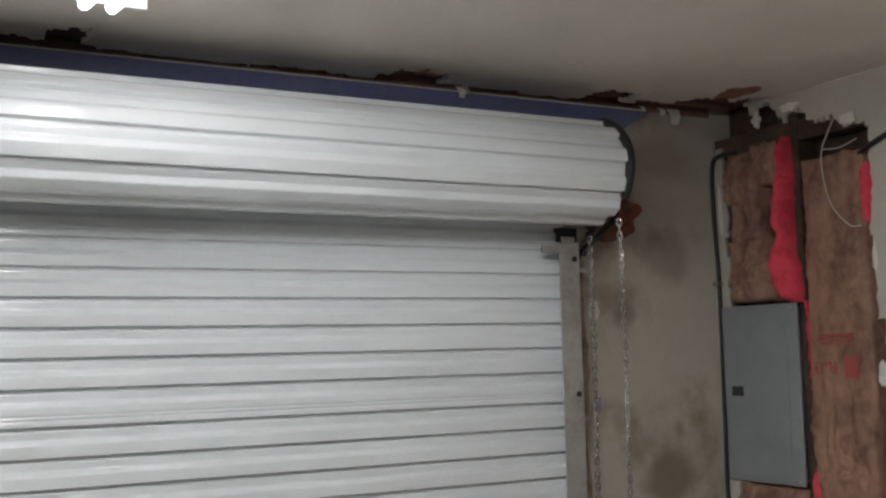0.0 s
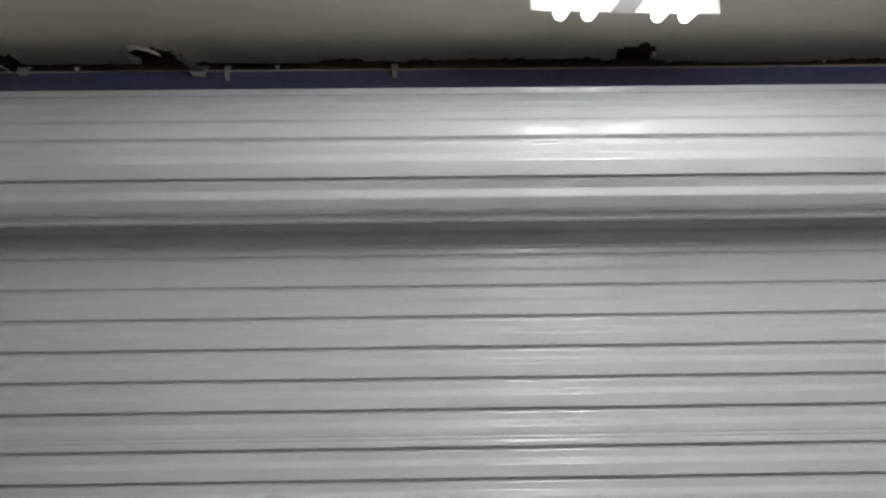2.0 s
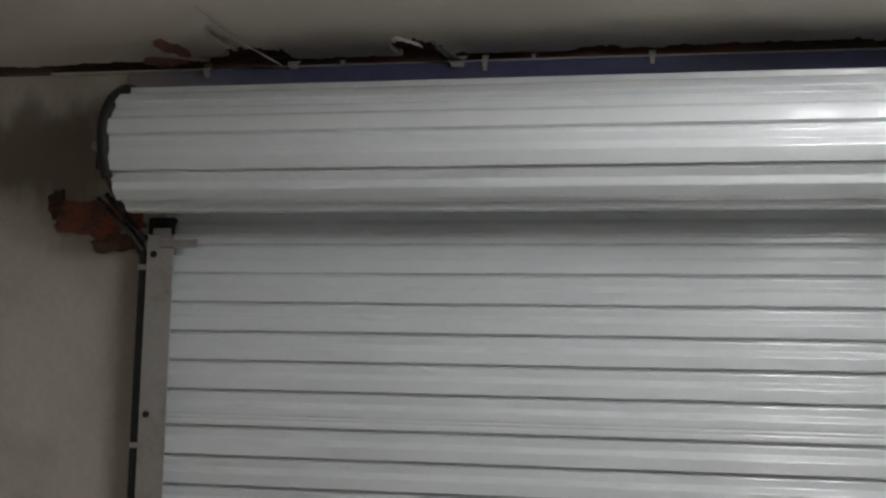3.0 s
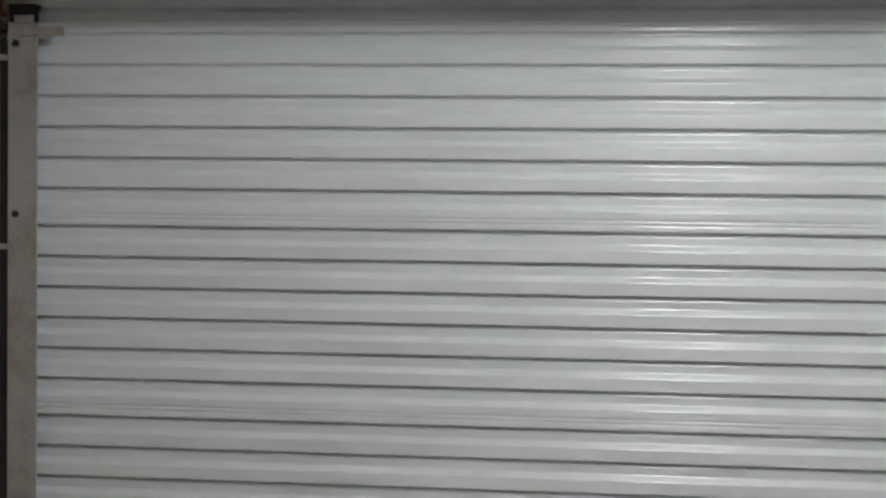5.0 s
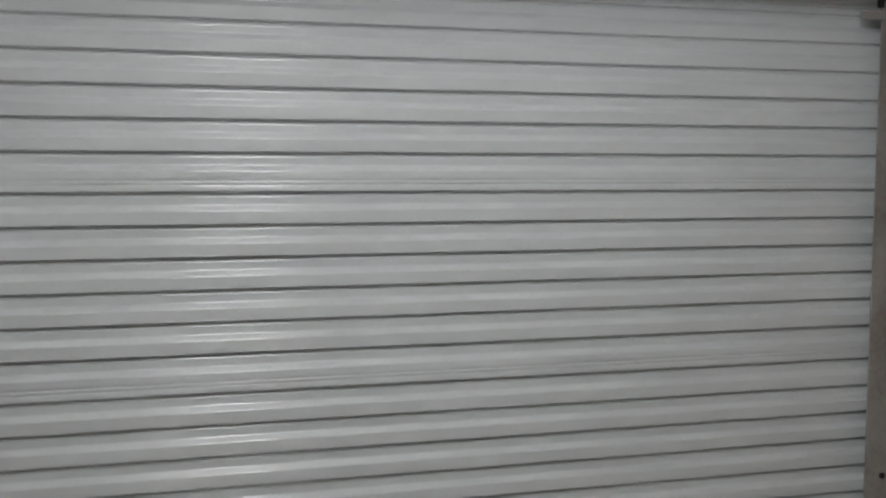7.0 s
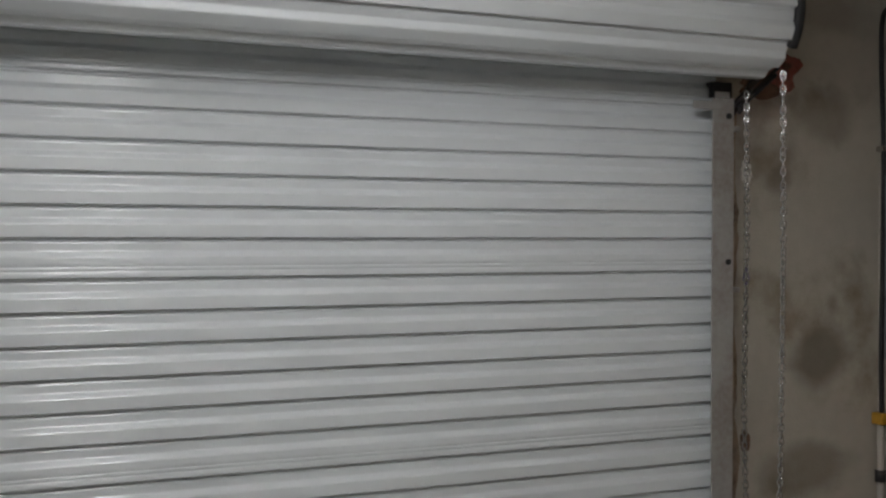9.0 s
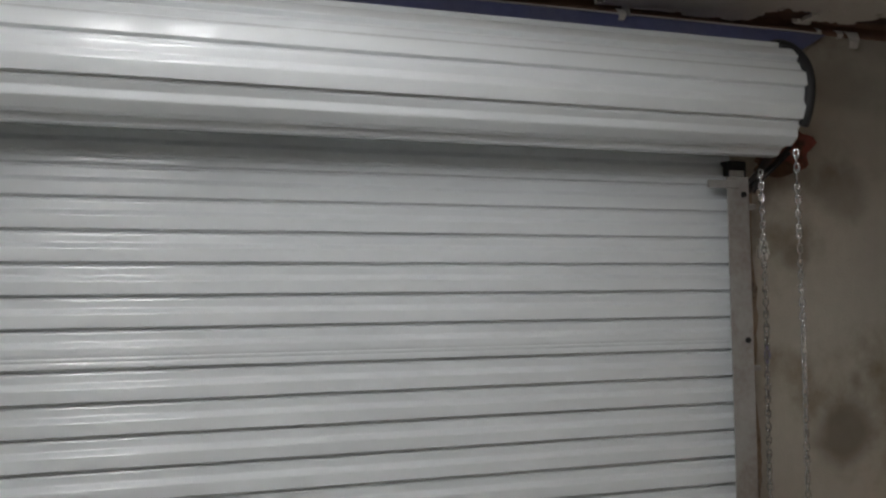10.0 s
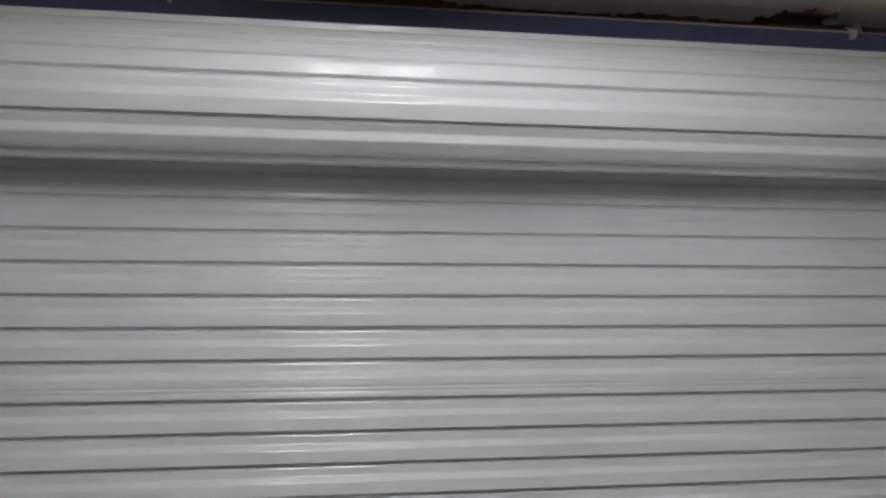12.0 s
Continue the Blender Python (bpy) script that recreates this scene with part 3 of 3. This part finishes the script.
for i in range(14):
    for k in range(5):
        bm.faces.new((rings[i][k], rings[i][(k + 1) % 5], rings[(i + 1) % 14][(k + 1) % 5], rings[(i + 1) % 14][k]))
bmesh.ops.recalc_face_normals(bm, faces=bm.faces)
link_mesh = finish("link", bm, M_CHAIN, True)
FRONT_Y, BACK_CH = -0.25, -0.08
way = smooth_line([(0.0, FRONT_Y, 2.12), (0.004, FRONT_Y, 1.6), (-0.003, FRONT_Y - 0.004, 1.1), (0.0, FRONT_Y + 0.012, 0.75), (0.0, FRONT_Y + 0.05, 0.61), (0, -0.165, 0.575),
                   (0, BACK_CH - 0.045, 0.61), (0, BACK_CH - 0.01, 0.75), (-0.003, BACK_CH, 1.1), (0.004, BACK_CH, 1.6), (0.0, BACK_CH, 2.07)], 60)
run, k = 0.0, 0
for a, b in zip(way, way[1:]):
    run += (b - a).length
    if run >= LINK:
        run -= LINK
        q = (b - a).to_track_quat("Z", "X").to_matrix().to_4x4()
        share("link", link_mesh, chain, Matrix.Translation(b - Vector((0, -0.17, 0.6)) ) @ q @ pose(0, 0, 0, 0, 0, (45 if k % 2 else -45) + 14 * wob(k * 0.7, 1, 2)))
        k += 1

# ---- fixture ----
FX, FY0, FY1 = 0.06, -0.595, -1.215
lamp = thing("ceiling_light", "lit four-tube fluorescent strip light on the ceiling", "ceiling light", (FX, (FY0 + FY1) / 2, CEIL_Z), "ceiling lights")


def local(bm, ob):
    bmesh.ops.translate(bm, verts=bm.verts, vec=-ob.location)
    return bm


bm = boxes(((FX - 0.21, FY1, CEIL_Z - 0.022), (FX + 0.235, FY0, CEIL_Z - 0.002)), ((FX - 0.21, FY0 - 0.010, CEIL_Z - 0.058), (FX + 0.235, FY0, CEIL_Z - 0.022)),
           ((FX - 0.21, FY1, CEIL_Z - 0.058), (FX + 0.235, FY1 + 0.010, CEIL_Z - 0.022)), bevel=0.002)
part("housing", local(bm, lamp), M_FIXTURE, lamp, "white enamelled housing")
bm = bmesh.new()
vs = [[bm.verts.new((FX + x, y, CEIL_Z - z)) for x, z in ((-0.05, 0.03), (-0.028, 0.062), (0.028, 0.062), (0.05, 0.03))] for y in (FY0 - 0.013, FY1 + 0.013)]
for i in range(3):
    bm.faces.new((vs[0][i], vs[0][i + 1], vs[1][i + 1], vs[1][i]))
bmesh.ops.recalc_face_normals(bm, faces=bm.faces)
part("ballast_cover", local(bm, lamp), M_FIXTURE, lamp)
for x in (-0.145, -0.081, 0.081, 0.145):
    bm = bmesh.new()
    rod(bm, [(FX + x, FY0 - 0.02, CEIL_Z - 0.070), (FX + x, FY1 + 0.02, CEIL_Z - 0.070)], 0.0145, 14)
    part("tube", local(bm, lamp), M_TUBE, lamp, "glowing white tube", True)

ROW = pose(FX, FY0, CEIL_Z) @ pose(0, 0, 0, 0, 0, 5)
lamp.matrix_basis = ROW @ pose(0, (FY1 - FY0) / 2, 0)
# two added copies out of view, with stronger tubes as fill light
for k in (1, 2):
    far = copy_thing(lamp, ROW @ pose(0, (FY1 - FY0) * (k + 0.5) - 0.05 * k, 0))
    for piece in far.children:
        if piece.name.startswith("tube"):
            piece.data = piece.data.copy()
            piece.data.materials[0] = M_TUBE_FILL

# ---- electrical panel ----
panel = thing("breaker_panel", "closed grey steel electrical panel in the torn wall", "electrical panel", (RIGHT_X, -0.17, 1.5))
bm = boxes(((RIGHT_X - 0.016, -0.358, 1.185), (RIGHT_X - 0.004, 0.018, 1.825)), bevel=0.004)
box(bm, (RIGHT_X - 0.004, -0.335, 1.2), (RIGHT_X + 0.09, 0.0, 1.81))
part("cover", local(bm, panel), M_GREY, panel)
pdoor = part("door", local(boxes(((RIGHT_X - 0.021, -0.305, 1.205), (RIGHT_X - 0.0165, 0.0, 1.805)), bevel=0.002), panel), M_GREY, panel)
latch = part("latch", local(boxes(((RIGHT_X - 0.027, -0.085, 1.495), (RIGHT_X - 0.0212, -0.03, 1.53)), bevel=0.002), panel), M_BLACK, pdoor, "black latch")
for y, z in ((-0.335, 1.81), (-0.32, 1.81), (-0.335, 1.2)):
    bm = bmesh.new()
    rod(bm, [(RIGHT_X - 0.0162, y, z), (RIGHT_X - 0.019, y, z)], 0.004, 8)
    part("screw", local(bm, panel), M_GALV, panel)

# ---- insulation ----
def batt(y0, y1, z0, z1, bulge, seed, base, rough=0.012):
    """A puffed, creased batt standing in the stud bay."""
    bm = bmesh.new()
    nu, nv = 34, max(16, int((z1 - z0) / 0.010))
    grid = []
    for j in range(nv + 1):
        row = []
        for i in range(nu + 1):
            u, v = i / nu, j / nv
            e = (1 - abs(2 * u - 1) ** 6) * (1 - abs(2 * v - 1) ** 12)
            y = y0 + (y1 - y0) * u + 0.014 * wob(v * 9, seed, u * 2) * (1 if u in (0, 1) else 0.5)
            z = z0 + (z1 - z0) * v + 0.012 * wob(u * 5, seed, v * 3)
            soft = rough * (1 + 1.5 * min(1, max(0, (1.5 - z) / 0.15)))
            x = base - bulge * e - soft * wob(y * 11, z * 7, seed) - 0.5 * soft * (1 - abs(wob(y * 17 + 0.6 * wob(z * 4, seed, 1), z * 2.2, seed + 2)) * 3) - soft * 0.9 * abs(wob(y * 26, z * 19, seed + 4)) - soft * 0.6 * abs(wob(y * 55 + z * 30, z * 24, seed + 7))
            row.append(bm.verts.new((x, y, z)))
        grid.append(row)
    for j in range(nv):
        for i in range(nu):
            bm.faces.new((grid[j][i], grid[j][i + 1], grid[j + 1][i + 1], grid[j + 1][i]))
    back = [bm.verts.new((base + 0.06, y, z)) for y, z in ((y0, z0), (y1, z0), (y1, z1), (y0, z1))]
    edge = [grid[0], [g[-1] for g in grid], grid[-1][::-1], [g[0] for g in grid][::-1]]
    for k in range(4):
        bm.faces.new(edge[k][::-1] + [back[k], back[(k + 1) % 4]])
    bmesh.ops.recalc_face_normals(bm, faces=bm.faces)
    return bm


ins = thing("insulation_batt", "brown kraft-faced insulation batt in the open stud bay", "insulation", (RIGHT_X + 0.03, -0.53, 0.3))
face = part("kraft_facing", local(batt(-0.665, -0.395, 0.3, 2.32, 0.022, 3, RIGHT_X + 0.012, 0.010), ins), M_KRAFT, ins, smooth=True)


def wool_strip(rows, seed, depth):
    """A lumpy strip of wool: rows of height, the two sides and how far it stands out."""
    bm = bmesh.new()
    line = smooth_line([(a, b, z) for z, a, b in rows], 10)
    grid = []
    for k, (a, b, z) in enumerate(line):
        swell = min(1, k / 6, (len(line) - 1 - k) / 4) * 0.85 + 0.15
        row = []
        for i in range(17):
            ang = math.pi * i / 16
            y = (a + b) / 2 + (a - b) / 2 * math.cos(ang)
            x = RIGHT_X + 0.03 - (0.03 + depth * swell) * math.sin(ang) ** 0.9
            row.append(bm.verts.new((x - 0.010 * wob(y * 28, z * 22, seed) - 0.005 * wob(y * 80, z * 70, seed), y + 0.006 * wob(z * 45, i * 0.3, seed), z + 0.005 * wob(y * 50, i, seed))))
        grid.append(row)
    for p, q in zip(grid, grid[1:]):
        for i in range(16):
            bm.faces.new((p[i], p[i + 1], q[i + 1], q[i]))
    bm.faces.new(grid[0])
    bm.faces.new(grid[-1][::-1])
    bmesh.ops.recalc_face_normals(bm, faces=bm.faces)
    return bm


for rows, seed, depth in (([(2.27, -0.655, -0.690), (2.22, -0.648, -0.705), (2.15, -0.655, -0.700), (2.07, -0.665, -0.690)], 31, 0.02),
                          ([(1.83, -0.374, -0.384), (1.76, -0.372, -0.390), (1.68, -0.376, -0.386), (1.58, -0.378, -0.392), (1.52, -0.385, -0.392)], 33, -0.01),
                          ([(1.44, -0.380, -0.405), (1.40, -0.385, -0.425), (1.36, -0.400, -0.420)], 35, 0.012),
                          ([(1.27, -0.405, -0.430), (1.20, -0.380, -0.455), (1.12, -0.375, -0.460), (1.02, -0.39, -0.44)], 37, 0.03),
                          ([(1.24, -0.690, -0.715), (1.15, -0.680, -0.735), (1.0, -0.685, -0.735), (0.9, -0.70, -0.72)], 39, 0.02)):
    part("wool", local(wool_strip(rows, seed, depth), ins), M_PINK, ins, "red-pink glass wool showing at the edge", True)

ins2 = thing("insulation_batt", "crumpled brown kraft insulation above the electrical panel", "insulation", (RIGHT_X + 0.03, -0.1, 1.83))
for nm, y0, y1, z0, z1, bulge, seed, rg in (("kraft_facing", -0.19, -0.035, 2.03, 2.37, 0.030, 8, 0.020), ("kraft_fold", -0.25, -0.035, 1.835, 1.99, 0.050, 12, 0.026),
                                          ("kraft_fold", -0.21, -0.04, 1.95, 2.07, 0.040, 17, 0.026), ("kraft_fold", -0.27, -0.15, 2.26, 2.42, 0.020, 19, 0.02),
                                          ("kraft_fold", -0.13, -0.045, 2.20, 2.40, 0.045, 23, 0.02)):
    part(nm, local(batt(y0, y1, z0, z1, bulge, seed, RIGHT_X + 0.018, rg), ins2), M_KRAFT, ins2, smooth=True)
bm = wool_strip([(2.42, -0.322, -0.332), (2.33, -0.322, -0.348), (2.25, -0.310, -0.352), (2.17, -0.278, -0.345), (2.11, -0.275, -0.340), (2.06, -0.308, -0.345), (2.00, -0.255, -0.350),
                 (1.94, -0.235, -0.365), (1.88, -0.270, -0.372), (1.825, -0.318, -0.370)], 41, 0.06)
part("wool", local(bm, ins2), M_PINK, ins2, "thick folded strip of red-pink glass wool", True)
ins3 = thing("insulation_batt", "brown kraft insulation below the electrical panel", "insulation", (RIGHT_X + 0.03, -0.18, 0.3))
part("kraft_facing", local(batt(-0.34, -0.03, 0.3, 1.175, 0.03, 15, RIGHT_X + 0.015, 0.014), ins3), M_KRAFT, ins3, smooth=True)


# red print on the facing, upside down as the batt was hung
def print_place(u, v, h=0.0):
    y0, y1, z0, z1, seed, rough = -0.665, -0.395, 0.3, 2.32, 3, 0.010
    a = abs(2 * (u - y0) / (y1 - y0) - 1)
    top = RIGHT_X + 0.012 - 0.022 * (1 - a ** 6) - rough * (wob(u * 11, v * 7, seed) + 0.9 * abs(wob(u * 26, v * 19, seed + 4)) + 0.6 * abs(wob(u * 55 + v * 30, v * 24, seed + 7)))
    top -= 0.5 * rough * (1 - abs(wob(u * 17 + 0.6 * wob(v * 4, seed, 1), v * 2.2, seed + 2)) * 3)
    return Vector((top - 0.0035 - h, u, v)) - ins.location


def text_mesh(body, size):
    cu = bpy.data.curves.new("print", "FONT")
    cu.body, cu.size, cu.extrude, cu.offset = body, size, 0.0006, 0.001
    cu.align_x, cu.align_y = "CENTER", "CENTER"
    ob = bpy.data.objects.new("print", cu)
    me = bpy.data.meshes.new_from_object(ob)
    bpy.data.objects.remove(ob)
    return me


me = text_mesh("R-13", 0.058)
me.name = "print"
me.materials.append(M_INK)
for v in me.vertices:
    v.co = print_place(-0.472 + v.co.x, 1.60 - v.co.y, v.co.z)
ob = share("print", me, face)
tagged(ob, "red print reading R-13, upside down")
part("print_block", plate([(-0.555, 1.565), (-0.612, 1.56), (-0.618, 1.632), (-0.56, 1.635)], print_place, 0.0015), M_INK, face, "red printed block")
part("print_bars", boxes(*[(tuple(print_place(-0.60, 1.675 + 0.014 * i)), tuple(print_place(-0.46, 1.682 + 0.014 * i, 0.001))) for i in range(3)]), M_INK, face, "faint red printed bars")

# ---- cables ----
bm = bmesh.new()
rod(bm, smooth_line([(RIGHT_X - 0.02, -0.10, 2.395), (RIGHT_X - 0.02, -0.02, 2.40), (RIGHT_X - 0.012, 0.035, 2.37), (RIGHT_X - 0.012, 0.040, 2.2), (RIGHT_X - 0.012, 0.028, 1.90),
                     (RIGHT_X - 0.012, 0.030, 1.5), (RIGHT_X - 0.012, 0.034, 1.2), (RIGHT_X - 0.012, 0.030, 0.98)], 8), 0.0085, 8)
cable = part("cable", bm, M_BLACK, None, smooth=True)
tagged(cable, "black electrical cable running down the wall corner", "cable")
conduit = thing("conduit", "pale steel conduit with a yellow clamp in the corner", "conduit", (RIGHT_X - 0.014, 0.030, 0.0))
bm = bmesh.new()
rod(bm, [(RIGHT_X - 0.016, 0.030, 0.0), (RIGHT_X - 0.016, 0.030, 0.97)], 0.0125, 10)
part("pipe", local(bm, conduit), M_WIRE, conduit, "", True)
bm = bmesh.new()
rod(bm, [(RIGHT_X - 0.016, 0.030, 0.755), (RIGHT_X - 0.016, 0.030, 0.795)], 0.019, 12)
part("coupling", local(bm, conduit), M_BLACKSTEEL, conduit, "dark coupling", True)
part("clamp", local(boxes(((RIGHT_X - 0.036, 0.004, 0.955), (RIGHT_X - 0.002, 0.055, 0.995)), bevel=0.004), conduit), M_YELLOW, conduit, "yellow plastic clamp")
staple = part("cable_clip", boxes(((RIGHT_X - 0.026, 0.014, 1.905), (RIGHT_X - 0.001, 0.05, 1.925)), bevel=0.003), M_CHAIN)
tagged(staple, "small bright metal clip on the black cable", "clip")
bm = bmesh.new()
rod(bm, smooth_line([(RIGHT_X - 0.01, -1.6, 2.56), (RIGHT_X - 0.012, -1.1, 2.45), (RIGHT_X - 0.012, -0.75, 2.335), (RIGHT_X + 0.02, -0.62, 2.30), (RIGHT_X + 0.06, -0.5, 2.28)], 8), 0.009, 8)
tagged(part("cable", bm, M_BLACK, None, smooth=True), "black cable running into the torn-open wall", "cable")
bm = bmesh.new()
rod(bm, smooth_line([(RIGHT_X + 0.02, -0.56, 2.47), (RIGHT_X - 0.01, -0.54, 2.40), (RIGHT_X - 0.03, -0.52, 2.31), (RIGHT_X - 0.035, -0.55, 2.16), (RIGHT_X - 0.03, -0.62, 2.07), (RIGHT_X - 0.02, -0.665, 2.06)], 8), 0.0022, 6)
rod(bm, smooth_line([(RIGHT_X - 0.02, -0.665, 2.35), (RIGHT_X - 0.01, -0.58, 2.335), (RIGHT_X + 0.03, -0.47, 2.35)], 8), 0.0022, 6)
tagged(part("loose_wire", bm, M_WIRE, None, smooth=True), "thin pale wire hanging loose from the torn wall", "wire")
